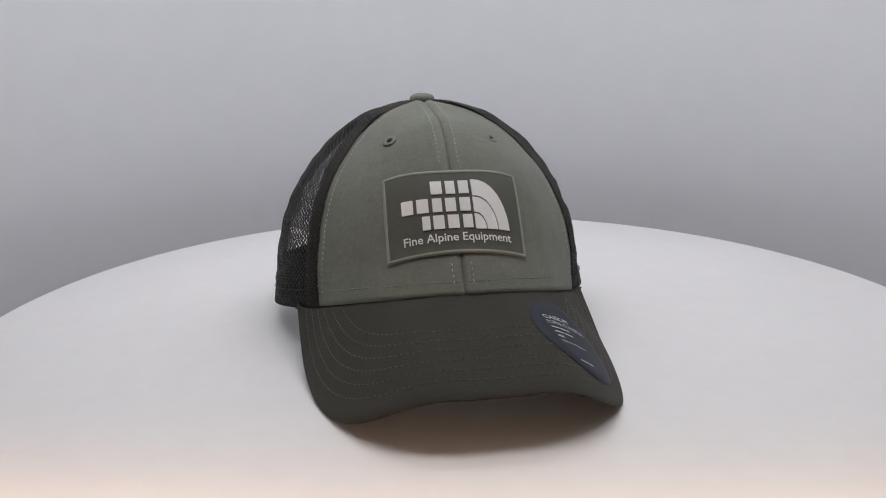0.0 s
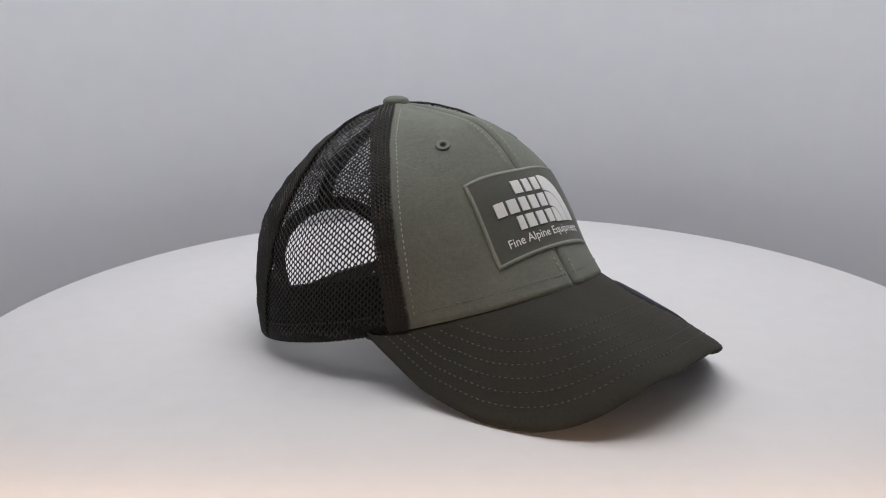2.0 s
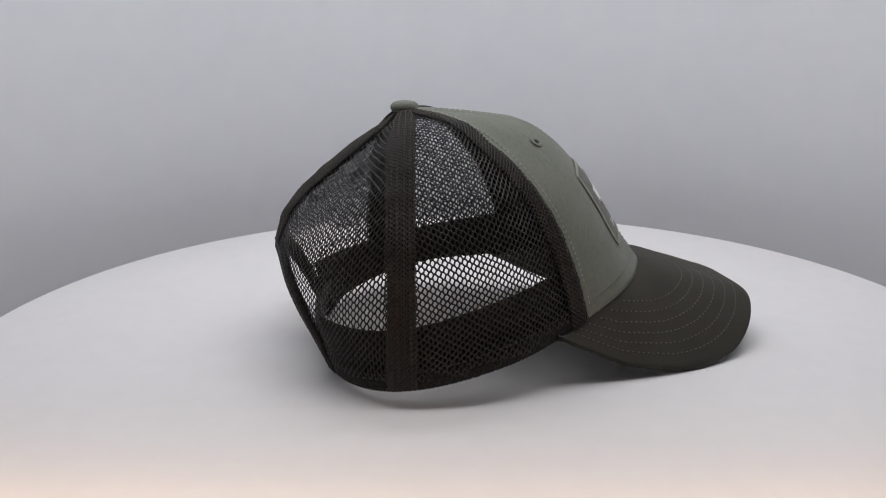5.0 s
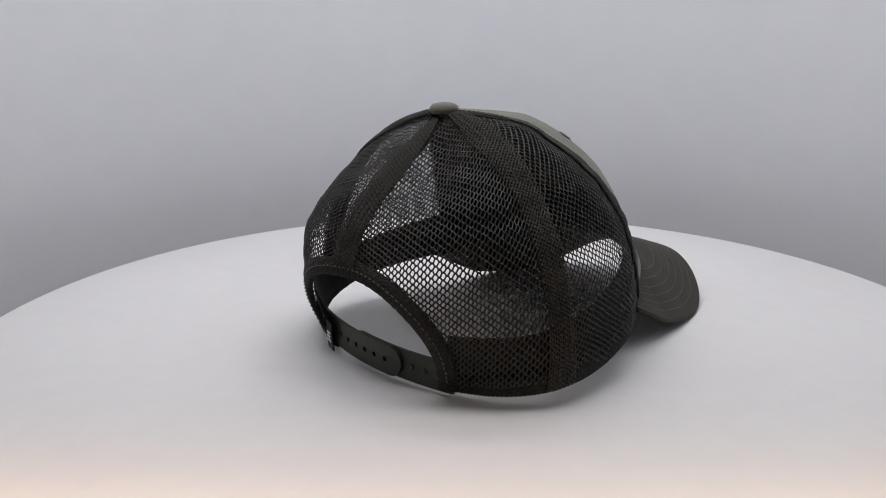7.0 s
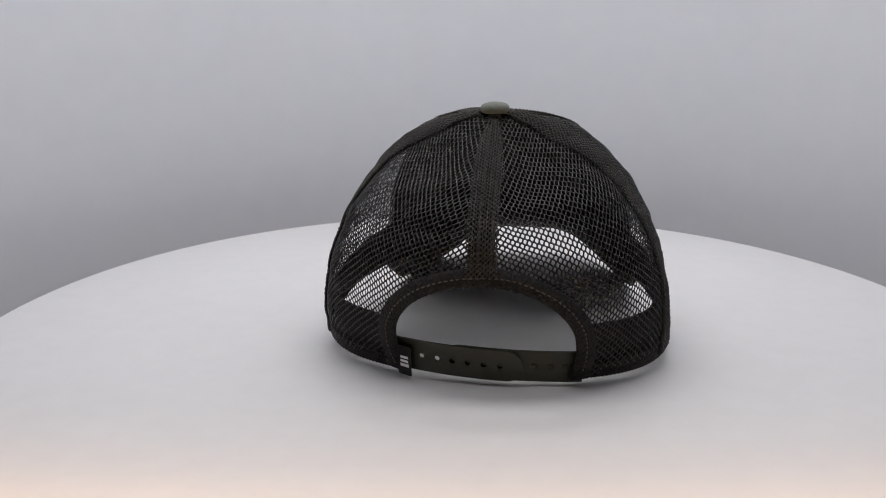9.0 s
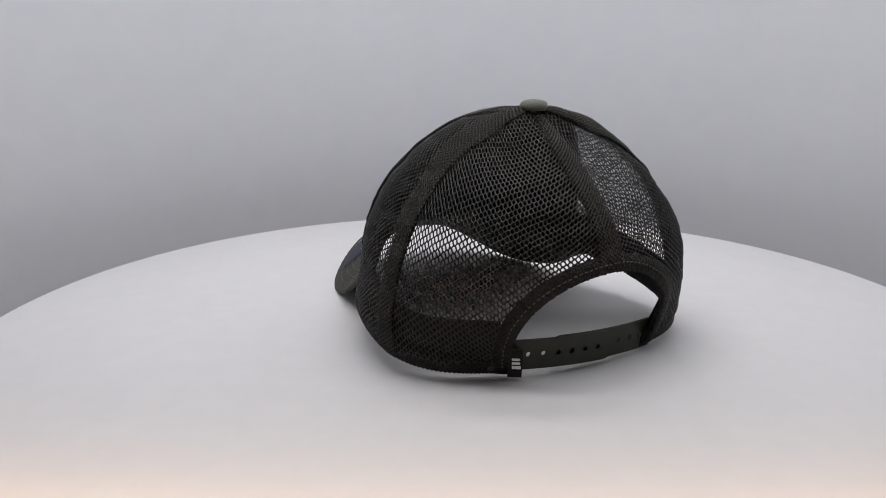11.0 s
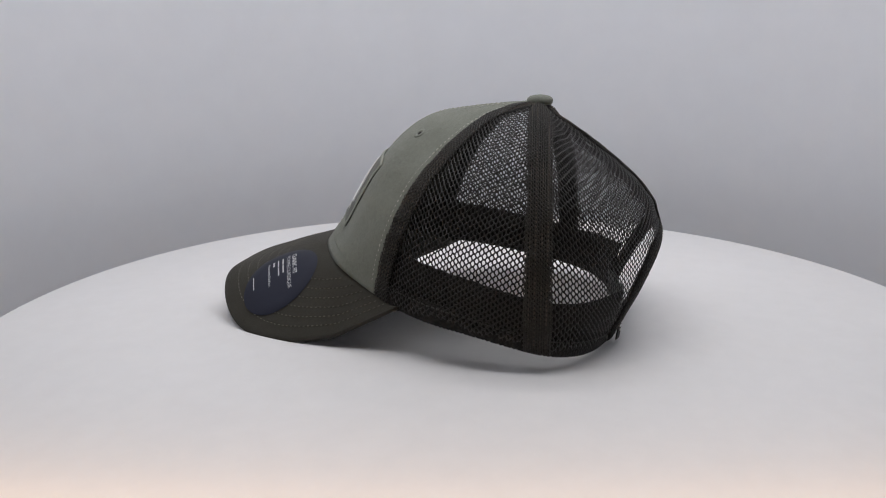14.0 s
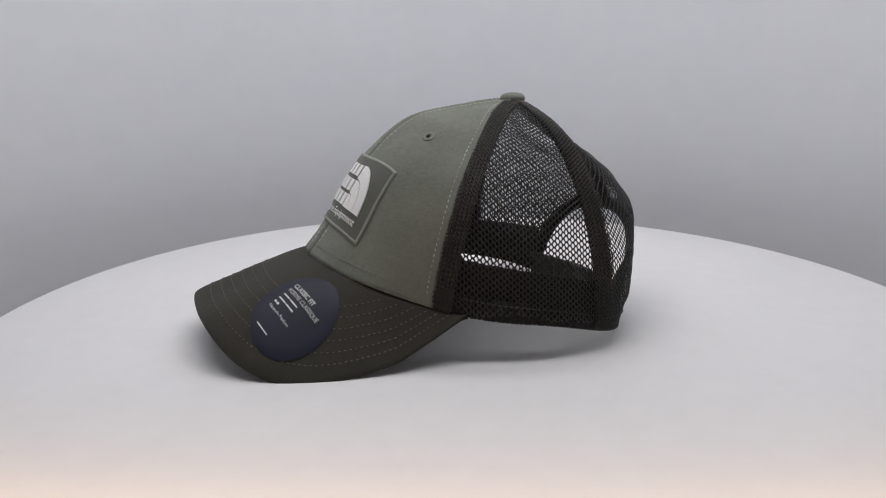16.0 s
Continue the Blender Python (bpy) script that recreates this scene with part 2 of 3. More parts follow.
# how the soft crown is pushed in and out of true, millimetres, at four heights for each turn
DENT_S = (0.15, 0.35, 0.55, 0.75)
DENTS = {
    -165: (-0.3, -1.7, -1.7, 0.1),
    -135: (0.0, 2.8, 1.7, -1.0),
    -105: (0.2, -0.6, -0.8, -1.2),
    -75: (0.6, 0.8, 1.6, 2.0),
    -45: (0.1, 1.6, 1.1, 0.4),
    -15: (-0.4, -0.2, 0.4, 0.1),
    15: (-0.4, 0.4, -0.7, -0.2),
    45: (1.4, 2.2, 1.3, 0.1),
    75: (-0.2, 0.2, 2.0, 1.4),
    105: (1.2, 0.0, -0.7, 1.6),
    135: (0.5, 1.5, 2.8, 3.2),
    165: (0.0, 0.1, 2.4, 4.2),
}


def dents(psi, s):
    out = np.zeros(np.broadcast(psi, s).shape)
    for turn, row in DENTS.items():
        near = np.exp(-((((psi - turn) + 180) % 360 - 180) / 24) ** 2)
        for at, mm in zip(DENT_S, row):
            out = out + 0.001 * mm * near * np.exp(-((s - at) / 0.15) ** 2)
    return out * np.clip((1 - s) * 5, 0, 1)


def full_table():
    """The whole round of the crown, dents and all, from -180 to 180 degrees."""
    turn = np.arange(-180, 181)
    out = TABLE_RZ[np.abs(turn)].copy()
    height = np.linspace(0, 1, NS)[None, :]
    out[..., 0] += dents(turn[:, None].astype(float), height)
    # the hem rides up at the wearer's left
    rise = 0.0052 * np.exp(-((turn - 82) / 24.0) ** 2) + 0.0010 * np.exp(-((turn + 105) / 24.0) ** 2)
    out[..., 1] += rise[:, None] * np.clip(1 - height / 0.35, 0, 1) ** 1.5
    return out


ROUND_RZ = full_table()


def surf(psi, s):
    """Points of the crown at turns psi (degrees, + to the wearer's left) and heights s (0 rim, 1 button)."""
    psi, s = np.broadcast_arrays(np.asarray(psi, float), np.asarray(s, float))
    a = np.clip((psi + 180) % 360, 0, 359.999)
    b = np.clip(s, 0, 1) * (NS - 1.001)
    i, j = a.astype(int), b.astype(int)
    fa, fb = (a - i)[..., None], (b - j)[..., None]
    rz = (ROUND_RZ[i, j] * (1 - fa) * (1 - fb) + ROUND_RZ[i + 1, j] * fa * (1 - fb) + ROUND_RZ[i, j + 1] * (1 - fa) * fb + ROUND_RZ[i + 1, j + 1] * fa * fb)
    t = np.radians(psi)
    return np.stack([rz[..., 0] * np.sin(t), AXIS_Y - rz[..., 0] * np.cos(t), rz[..., 1]], -1)


def surf_normal(psi, s):
    s = np.clip(np.asarray(s, float), 0.0, 0.985)
    du = surf(np.asarray(psi, float) + 1.5, s) - surf(np.asarray(psi, float) - 1.5, s)
    dv = surf(psi, s + 0.012) - surf(psi, np.maximum(s - 0.012, 0))
    n = np.cross(du, dv)
    return n / np.maximum(np.linalg.norm(n, axis=-1, keepdims=True), 1e-9)


def s_of_z(psi, z):
    """The height s at which the crown reaches z."""
    i = int(round(min(abs(psi), 180)))
    col = np.maximum.accumulate(TABLE_RZ[i, :, 1])
    return float(np.interp(z, col, np.linspace(0, 1, NS)))


class Gore:
    """Flat cloth coordinates (u across, v up, metres) of a panel round its middle meridian."""

    def __init__(self, mid, span):
        self.mid = mid
        self.s = np.linspace(0, 1, NS)
        line = surf(mid, self.s)
        self.v = np.concatenate([[0], np.cumsum(np.linalg.norm(np.diff(line, axis=0), axis=1))])
        self.psi = np.arange(mid - span, mid + span + 0.5, 1.0)
        pts = surf(self.psi[None, :], self.s[:, None])
        arc = np.concatenate([np.zeros((NS, 1)), np.cumsum(np.linalg.norm(np.diff(pts, axis=1), axis=2), axis=1)], axis=1)
        self.arc = arc - arc[:, [span]]

    def at(self, u, v):
        s = float(np.interp(v, self.v, self.s))
        j = min(int(s * (NS - 1)), NS - 2)
        f = s * (NS - 1) - j
        row = self.arc[j] * (1 - f) + self.arc[j + 1] * f
        if u < row[0] or u > row[-1]:
            return None
        return float(np.interp(u, row, self.psi)), s


def on_crown(psi, s, lift=0.0):
    return surf(psi, s) + surf_normal(psi, s) * lift


BACK = -177.0
ARCH_TURN, ARCH_TOP, ARCH_N = 41.5, 0.0605, 2.2


def arch_value(psi, z, grow_turn=0.0, grow_z=0.0):
    d = abs(((psi - BACK + 180) % 360) - 180)
    return (d / (ARCH_TURN + grow_turn)) ** ARCH_N + (max(z, 0) / (ARCH_TOP + grow_z)) ** ARCH_N


FRONT = 40.0
SIDE = 97.5


def front_turn(s, side=-1):
    """The turn of the front panel's edge: it bows towards the back, a little more at the wearer's left."""
    return (1.5 * (1 - s) if side > 0 else 0.0) + np.interp(s, (0.0, 0.13, 0.30, 0.45, 0.60, 1.0), (40.0, 42.0, 44.0, 45.2, 46.5, 46.0))


BILL_END = 51.0
CENTRE = Gore(0, 60)

# ---------------------------------------------------------------- the bill's form


def edge_table():
    """Half of the bill's outer edge in plan, from the middle back to the end, evenly spaced."""
    t = np.linspace(0, 1, 4001) ** 2.2
    t = np.concatenate([t / 2, 1 - t[::-1] / 2]) * math.pi / 2
    k = 2 / 2.95
    x, y = 0.0868 * np.sin(t) ** k, -0.0285 - 0.1390 * np.abs(np.cos(t)) ** k
    d = np.concatenate([[0], np.cumsum(np.hypot(np.diff(x), np.diff(y)))])
    at = np.linspace(0, d[-1], 400)
    return np.interp(at, d, x), np.interp(at, d, y)


EDGE_X, EDGE_Y = edge_table()


def bill_edge(a):
    """Outer edge in plan, a from -1 to 1."""
    k = abs(a) * (len(EDGE_X) - 1)
    every = np.arange(len(EDGE_X))
    return math.copysign(float(np.interp(k, every, EDGE_X)), a), float(np.interp(k, every, EDGE_Y))


def drop_table():
    """How far the bill falls away from its ridge: a flat middle and straight steep flanks."""
    x = np.linspace(0, 0.1, 401)
    u = (x / 0.040) ** 4.25
    slope = 1.21 * u / (1 + u)
    return x, np.concatenate([[0], np.cumsum((slope[1:] + slope[:-1]) / 2 * x[1])])


DROP_X, DROP_Z = drop_table()


def bill_skew(y):
    """The bill swings a little to the wearer's left towards its edge."""
    return 0.024 * max(0.0, -0.03 - y)


def bill_height(x, y):
    f = min(max((-0.028 - y) / 0.04, 0.0), 1.0)
    fall = float(np.interp(abs(x - 0.4 * bill_skew(y)), DROP_X, DROP_Z))
    return 0.0510 + 0.34 * (y + 0.0977) - (0.86 + 0.14 * f) * fall


def bill_point(a, b, lift=0.0):
    """b from 0 at the crown to 1 at the outer edge."""
    psi = a * BILL_END
    r = surf(psi, 0.0)
    ox, oy = bill_edge(a)
    ox += bill_skew(oy)
    x, y = r[0] + (ox - r[0]) * b, r[1] + (oy - r[1]) * b
    z = bill_height(x, y) + (1 - b) ** 3 * (r[2] - bill_height(r[0], r[1]))
    z += 0.0005 * noise.noise((x * 45, y * 45, 3.1))
    return np.array([x, y, z + lift])


def bill_normal(a, b):
    a0, a1 = max(a - 0.01, -1), min(a + 0.01, 1)
    b0, b1 = max(b - 0.01, 0), min(b + 0.01, 1)
    n = np.cross(bill_point(a1, b) - bill_point(a0, b), bill_point(a, b1) - bill_point(a, b0))
    n /= max(np.linalg.norm(n), 1e-9)
    return n if n[2] > 0 else -n


# ---------------------------------------------------------------- thread


def stitches(name, line, normals, mat, parent, length=0.0022, gap=0.0010, width=0.0004, lift=0.0001, wobble=0.00012, label=""):
    """A row of short raised stitches along a polyline."""
    line, normals = np.asarray(line), np.asarray(normals)
    d = np.concatenate([[0], np.cumsum(np.linalg.norm(np.diff(line, axis=0), axis=1))])
    rng = random.Random(len(line) + int(d[-1] * 1e5))
    verts, faces, at = [], [], gap
    while at + length < d[-1]:
        ln = length * rng.uniform(0.85, 1.1)
        p = np.array([np.interp(at, d, line[:, k]) for k in range(3)])
        q = np.array([np.interp(at + ln, d, line[:, k]) for k in range(3)])
        n = np.array([np.interp(at + ln / 2, d, normals[:, k]) for k in range(3)])
        t = (q - p) / max(np.linalg.norm(q - p), 1e-9)
        w = np.cross(n, t)
        off = w * rng.uniform(-wobble, wobble)
        mid = (p + q) / 2 + n * (lift + width * 0.45)
        base = len(verts)
        for c, sc in ((p - n * 0.0002, 0.6), (mid - t * ln * 0.2, 1.0), (mid + t * ln * 0.2, 1.0), (q - n * 0.0002, 0.6)):
            for dw, dn in ((-1, -0.6), (0, 0.7), (1, -0.6)):
                verts.append(c + off + (w * dw + n * dn) * width * sc)
        for r in range(3):
            for k in range(3):
                faces.append((base + 3 * r + k, base + 3 * r + (k + 1) % 3, base + 3 * r + 3 + (k + 1) % 3, base + 3 * r + 3 + k))
        faces += [(base, base + 1, base + 2), (base + 9, base + 10, base + 11)]
        at += ln + gap
    ob = mesh_object(name, verts, faces, mat, parent, label)
    return tagged(ob, kind="stuff")


def crown_line(points, lift=0.0):
    """Polyline and normals from (psi, s) pairs."""
    ps, ss = np.array([p for p, _ in points]), np.array([s for _, s in points])
    n = surf_normal(ps, ss)
    return surf(ps, ss) + n * lift, n


# ---------------------------------------------------------------- cap parts


def front_panel(cap, side):
    """One half of the padded front, with thickness, turned in at the middle seam."""
    nu, nv = 34, 60
    verts = []
    for layer in (0.0007, -0.0010):
        for j in range(nv + 1):
            s = j / nv * 0.985
            for i in range(nu + 1):
                psi = float(front_turn(s, side)) * i / nu
                p, n = surf(side * psi, s), surf_normal(side * psi, s)
                arc = radians(psi) * math.hypot(p[0], p[1] - AXIS_Y)
                groove = -0.0009 * math.exp(-(arc / 0.0013) ** 2) + 0.0006 * math.exp(-((arc - 0.0045) / 0.003) ** 2)
                lump = 0.0006 * noise.noise((p[0] * 38, p[1] * 38, p[2] * 38)) + 0.00025 * noise.noise((p[0] * 130, p[1] * 130, p[2] * 130))
                if 0.13 < s < 0.42:  # pressed flat under the patch
                    groove *= 0.3
                verts.append(p + n * (layer + (groove + lump) * (1 if layer > 0 else 0.3)))
    m = nu + 1
    size = m * (nv + 1)
    faces = grid_faces(nv + 1, m) + [tuple(f[::-1]) for f in grid_faces(nv + 1, m, size)]
    for j in range(nv):
        for i in (0, nu):
            faces.append((j * m + i, (j + 1) * m + i, size + (j + 1) * m + i, size + j * m + i))
    for i in range(nu):
        for j in (0, nv):
            faces.append((j * m + i, j * m + i + 1, size + j * m + i + 1, size + j * m + i))
    bm = bmesh.new()
    vs = [bm.verts.new(v) for v in verts]
    for f in faces:
        bm.faces.new([vs[k] for k in f])
    panel = part("front_panel", bm, SAGE, cap, "sage green twill front panel")
    hs = np.linspace(0.03, 0.975, 90)
    # beside the middle seam, up the outer edge, and above the rim
    radius = np.hypot(surf(0, hs)[:, 0], surf(0, hs)[:, 1] - AXIS_Y)
    for low, high in ((0.03, 0.125), (0.43, 0.975)):
        stitches("middle_stitching", *crown_line([(side * math.degrees(0.0052 / max(r, 0.012)), s) for r, s in zip(radius, hs) if low <= s <= high], 0.0009), SAGE_THREAD, panel, width=0.00046)
    stitches("edge_stitching", *crown_line([(side * (float(front_turn(s, side)) - math.degrees(0.0045 / max(r, 0.02))), s) for r, s in zip(radius * 0.85, hs)], 0.0006), SAGE_THREAD, panel)
    stitches("rim_stitching", *crown_line([(side * a, 0.042) for a in np.linspace(0.5, FRONT - 1, 60)], 0.0006), OLIVE_THREAD, panel, length=0.0024, width=0.0004)
    # embroidered eyelet
    centre = (side * 22.8, 0.53)
    c = surf(*centre)
    n = surf_normal(*centre)
    t1 = np.cross(n, (0, 0, 1.0))
    t1 /= np.linalg.norm(t1)
    t2 = np.cross(n, t1)
    verts, faces, seg, ring = [], [], 40, 8
    for i in range(seg):
        a = 2 * math.pi * i / seg
        thread = 1 + 0.10 * (i % 2)
        for k in range(ring):
            b = 2 * math.pi * k / ring
            rr = 0.0028 + 0.0012 * math.cos(b) * thread
            verts.append(c + n * (0.0007 + 0.0006 * math.sin(b)) + (t1 * math.cos(a) + t2 * math.sin(a)) * rr)
    for i in range(seg):
        for k in range(ring):
            faces.append((i * ring + k, i * ring + (k + 1) % ring, (i + 1) % seg * ring + (k + 1) % ring, (i + 1) % seg * ring + k))
    mesh_object("eyelet", verts, faces, EMBROIDERY, panel, "sage embroidered eyelet ring")
    # no hole is cut: a flat dark disc stands in for its shade
    verts = [c + n * 0.0010] + [c + n * 0.0010 + (t1 * math.cos(2 * math.pi * i / 20) + t2 * math.sin(2 * math.pi * i / 20)) * 0.0014 for i in range(20)]
    mesh_object("eyelet_hole_shade", verts, [(0, 1 + i, 1 + (i + 1) % 20) for i in range(20)], LINING, panel, "dark disc for the shade in the eyelet hole")
    return panel


def lining(cap):
    nu, nv = 40, 40
    verts = []
    for j in range(nv + 1):
        for i in range(nu + 1):
            verts.append(on_crown((2 * i / nu - 1) * float(front_turn(j / nv, 2 * i - nu)), j / nv * 0.97, -0.0022))
    mesh_object("front_lining", verts, grid_faces(nv + 1, nu + 1), BACKING, cap, "dark brown backing behind the front panels")


NET_X, NET_Y, NET_WAVE = 0.00198, 0.00178, 0.00052


def net_panel(cap, mid, low, high, name="net_panel", label="open dark brown-black hexagonal net", inside=None, lift=0.0, slip=(0.0, 0.0), seed=400, mat=None, fine=1.0):
    """Open net between two seams: zigzag chains that run up the crown, tied by short links; every strand a little bar."""
    gore = Gore(mid, int((high - low) / 2) + 6)
    top = gore.v[-1]
    half = max(-gore.arc.min(), gore.arc.max())
    px, py, wave = NET_X * fine, NET_Y * fine, NET_WAVE * fine
    ni, nj = int(half / px) + 2, int(top / py) + 1
    spots = {}
    for j in range(nj + 1):
        v = j * py
        if v > top - 0.006:
            continue
        for i in range(-ni, ni + 1):
            u = i * px + (wave if (i + j) % 2 == 0 else -wave) + slip[0]
            # the rows run unevenly, as slack cloth does
            sag = 0.0024 * noise.noise((i * px * 13, v * 22, mid * 0.37)) + 0.0006 * noise.noise((i * px * 60, v * 70, mid * 0.61))
            hit = gore.at(u, max(v + slip[1] + sag * min(1.0, v / 0.01), 0.0))
            if hit is None or (inside and not inside(u, *hit)) or not low <= hit[0] <= high or (not inside and abs(hit[0]) < front_turn(hit[1], hit[0])):
                continue
            spots[i, j] = hit
    keys = list(spots)
    ps, ss = np.array([spots[k][0] for k in keys]), np.array([spots[k][1] for k in keys])
    nor = surf_normal(ps, ss)
    pts = surf(ps, ss) + nor * lift
    keep = {k: n for n, k in enumerate(keys) if arch_value(ps[n], pts[n, 2], 3.0, 0.003) > 1}
    ends, wide = [], []
    for (i, j), n in keep.items():
        if (i, j + 1) in keep:
            ends.append((n, keep[i, j + 1]))
            wide.append(0.00045 * fine)
        if (i + j) % 2 == 0 and (i + 1, j) in keep:
            ends.append((n, keep[i + 1, j]))
            wide.append(0.00060 * fine)
    ends, wide = np.array(ends), np.array(wide)[:, None]
    rng = np.random.RandomState(int(mid) + seed)
    pts = pts + rng.normal(0, 0.00009, pts.shape)
    # slack folds that run round the crown
    fold = np.array([noise.noise((p[0] * 26, p[1] * 26, p[2] * 95)) + 0.6 * noise.noise((p[0] * 60, p[1] * 60, p[2] * 160)) for p in pts])
    pts = pts + nor * (0.0010 * fold)[:, None]
    P, Q = pts[ends[:, 0]], pts[ends[:, 1]]
    N = nor[ends[:, 0]]
    T = Q - P
    T /= np.linalg.norm(T, axis=1, keepdims=True)
    W = np.cross(N, T) * wide
    P, Q = P - T * 0.00012, Q + T * 0.00012
    H = N * 0.00028
    verts = np.stack([P - W, P + H, P + W, P - H, Q - W, Q + H, Q + W, Q - H], 1).reshape(-1, 3)
    count = len(P)
    quad = np.array([(0, 1, 5, 4), (1, 2, 6, 5), (2, 3, 7, 6), (3, 0, 4, 7)])
    faces = (np.arange(count)[:, None, None] * 8 + quad[None]).reshape(-1, 4)
    me = bpy.data.meshes.new(name)
    me.from_pydata(verts.tolist(), [], faces.tolist())
    me.materials.append(mat or NET)
    me.polygons.foreach_set("use_smooth", [True] * len(me.polygons))
    ob = new(name, me)
    ob.parent = cap
    return tagged(ob, label, kind="stuff")


def seam_band(cap, turn_at, half, s0, s1, shift=0.0, inner=True):
    """A doubled net seam up a meridian, proud of the cloth, with two rows of stitches, and the tape behind it."""
    def one(name, mat, hw, lift, thick, label):
        secs = []
        for s in np.linspace(s0, s1, 90):
            turn = turn_at(s)
            p, n = surf(turn, s), surf_normal(turn, s)
            r = math.hypot(p[0], p[1] - AXIS_Y)
            w = math.degrees(min(hw, 0.30 * r + 0.0008) / max(r, 0.004))
            sh = math.degrees(min(shift, 0.4 * r) / max(r, 0.004)) if shift >= 0 else -math.degrees(min(-shift, 0.4 * r) / max(r, 0.004))
            ring = []
            for f, h in ((-1, 0), (-0.97, 0.8), (-0.5, 1.1), (0, 0.85), (0.5, 1.1), (0.97, 0.8), (1, 0), (0.5, -0.5), (-0.5, -0.5)):
                a = turn + sh + f * w
                jag = 0.00025 * noise.noise((s * 160, f * 3, turn))
                ring.append(surf(a, s) + surf_normal(a, s) * (lift + thick * h + jag))
            secs.append(ring)
        v, f = tube_band(secs)
        return mesh_object(name, v, f, mat, cap, label)
    band = one("seam", SEAM, half, -0.0002, 0.0007, "doubled dark net seam")
    mid = turn_at(0.5)

    def inside(u, psi, s):
        p = surf(psi, s)
        r = math.hypot(p[0], p[1] - AXIS_Y)
        d = radians((psi - turn_at(s) + 180) % 360 - 180) * r - math.copysign(min(abs(shift), 0.4 * r), shift or 1.0)
        return s0 <= s <= s1 and abs(d) < min(half + 0.0012, 0.30 * r + 0.0014)

    for k in range(2):
        net_panel(band, mid, mid - 14, mid + 14, "seam_net", "folded net over the seam", inside, 0.0009 + 0.0006 * k, (0.0006 + 0.0009 * k, 0.0008 * k), 900 + k, SEAM_NET, 0.68)
    if inner:
        one("seam_tape", LINING, half * 0.9, -0.0018, 0.0006, "black seam tape inside")
    ss = np.linspace(s0 + 0.02, min(s1, 0.95), 90)
    for f in (-0.72, -0.25, 0.25, 0.72):
        line = []
        for s in ss:
            turn = turn_at(s)
            p = surf(turn, s)
            r = math.hypot(p[0], p[1] - AXIS_Y)
            sh = math.copysign(math.degrees(min(abs(shift), 0.4 * r) / max(r, 0.004)), shift) if shift else 0.0
            line.append((turn + sh + f * math.degrees(min(half, 0.30 * r + 0.0008) / max(r, 0.004)), s))
        stitches("seam_stitching", *crown_line(line, 0.0012), DARK_THREAD, band, length=0.0019, gap=0.0008, width=0.00042)


def rim_binding(cap, side):
    """Folded net round the lower edge from the front panel to the opening, with a toothed lower edge."""
    secs, lines = [], []
    turns = np.linspace(FRONT + 0.5, 180 - ARCH_TURN + (4.0 if side > 0 else -2.0), 150)
    for k, a in enumerate(turns):
        a = side * a
        length = 0.12
        up = 0.0075 / length
        drop = 0.0006 if k % 2 else -0.0002
        p0, n0 = surf(a, 0.0), surf_normal(a, 0.0)
        p1, n1 = surf(a, up), surf_normal(a, up)
        mid, nm = surf(a, up / 2), surf_normal(a, up / 2)
        down = np.array((0, 0, -drop))
        secs.append([p1 - n1 * 0.0006, mid + nm * 0.0001, p0 + n0 * 0.0008 + down, p0 - n0 * 0.0002 + down * 1.6, p0 - n0 * 0.0016 + down, mid - nm * 0.0016, p1 - n1 * 0.0012])
        lines.append((a, up * 0.8))
    v, f = tube_band(secs)
    band = mesh_object("rim_binding", v, f, SEAM, cap, "folded dark net edging with a ragged hem")
    stitches("hem_stitching", *crown_line(lines, 0.0004), SEAM_NET, band, width=0.00042)


def arch_binding(cap):
    """The edging round the opening at the back."""
    secs, line = [], []
    for k in range(181):
        t = math.pi * k / 180
        kx = 2 / ARCH_N
        cx, sz = math.copysign(abs(math.cos(t)) ** kx, math.cos(t)), max(math.sin(t), 0.0) ** kx
        ring = []
        for grow, lift in ((0.0, 0.0004), (0.0004, 0.0016), (0.0045, 0.0017), (0.0090, 0.0012), (0.0092, -0.0010), (0.0045, -0.0018), (0.0004, -0.0016)):
            d = (ARCH_TURN + grow / 0.0013) * cx
            z = (ARCH_TOP + grow) * sz
            psi = ((BACK - d + 180) % 360) - 180
            s = s_of_z(psi, z) if z > TABLE_RZ[int(abs(psi)), 0, 1] else 0.0
            rag = 0.0004 * noise.noise((k * 0.9, 5.0, 0.0)) if grow < 0.001 else 0.0
            p, n = surf(psi, s), surf_normal(psi, s)
            ring.append(p + n * lift + np.array((0, 0, rag * 2)))
            if grow == 0.0045 and lift > 0 and k > 4 and k < 176:
                line.append((psi, s))
        secs.append(ring)
    v, f = tube_band(secs)
    band = mesh_object("opening_binding", v, f, SEAM, cap, "dark net edging round the back opening")
    stitches("opening_stitching", *crown_line(line, 0.0018), DARK_THREAD, band, width=0.0004)


def sweatband(cap):
    secs = []
    for a in np.linspace(-(177 - ARCH_TURN - 2), 183 - ARCH_TURN - 2, 160):
        ring = []
        i = int(abs(a))
        base = TABLE_RZ[i, 0, 1]
        for k, (dz, off) in enumerate(((0.002, -0.0030), (0.012, -0.0032), (0.022, -0.0034), (0.031, -0.0036), (0.0315, -0.0046), (0.022, -0.0050), (0.012, -0.0050), (0.002, -0.0046))):
            s = s_of_z(a, base + dz)
            ring.append(on_crown(a, s, off + 0.0003 * noise.noise((a * 0.2, dz * 200, 1.0))))
        secs.append(ring)
    v, f = tube_band(secs)
    mesh_object("sweatband", v, f, LINING, cap, "black fabric sweatband inside the rim")


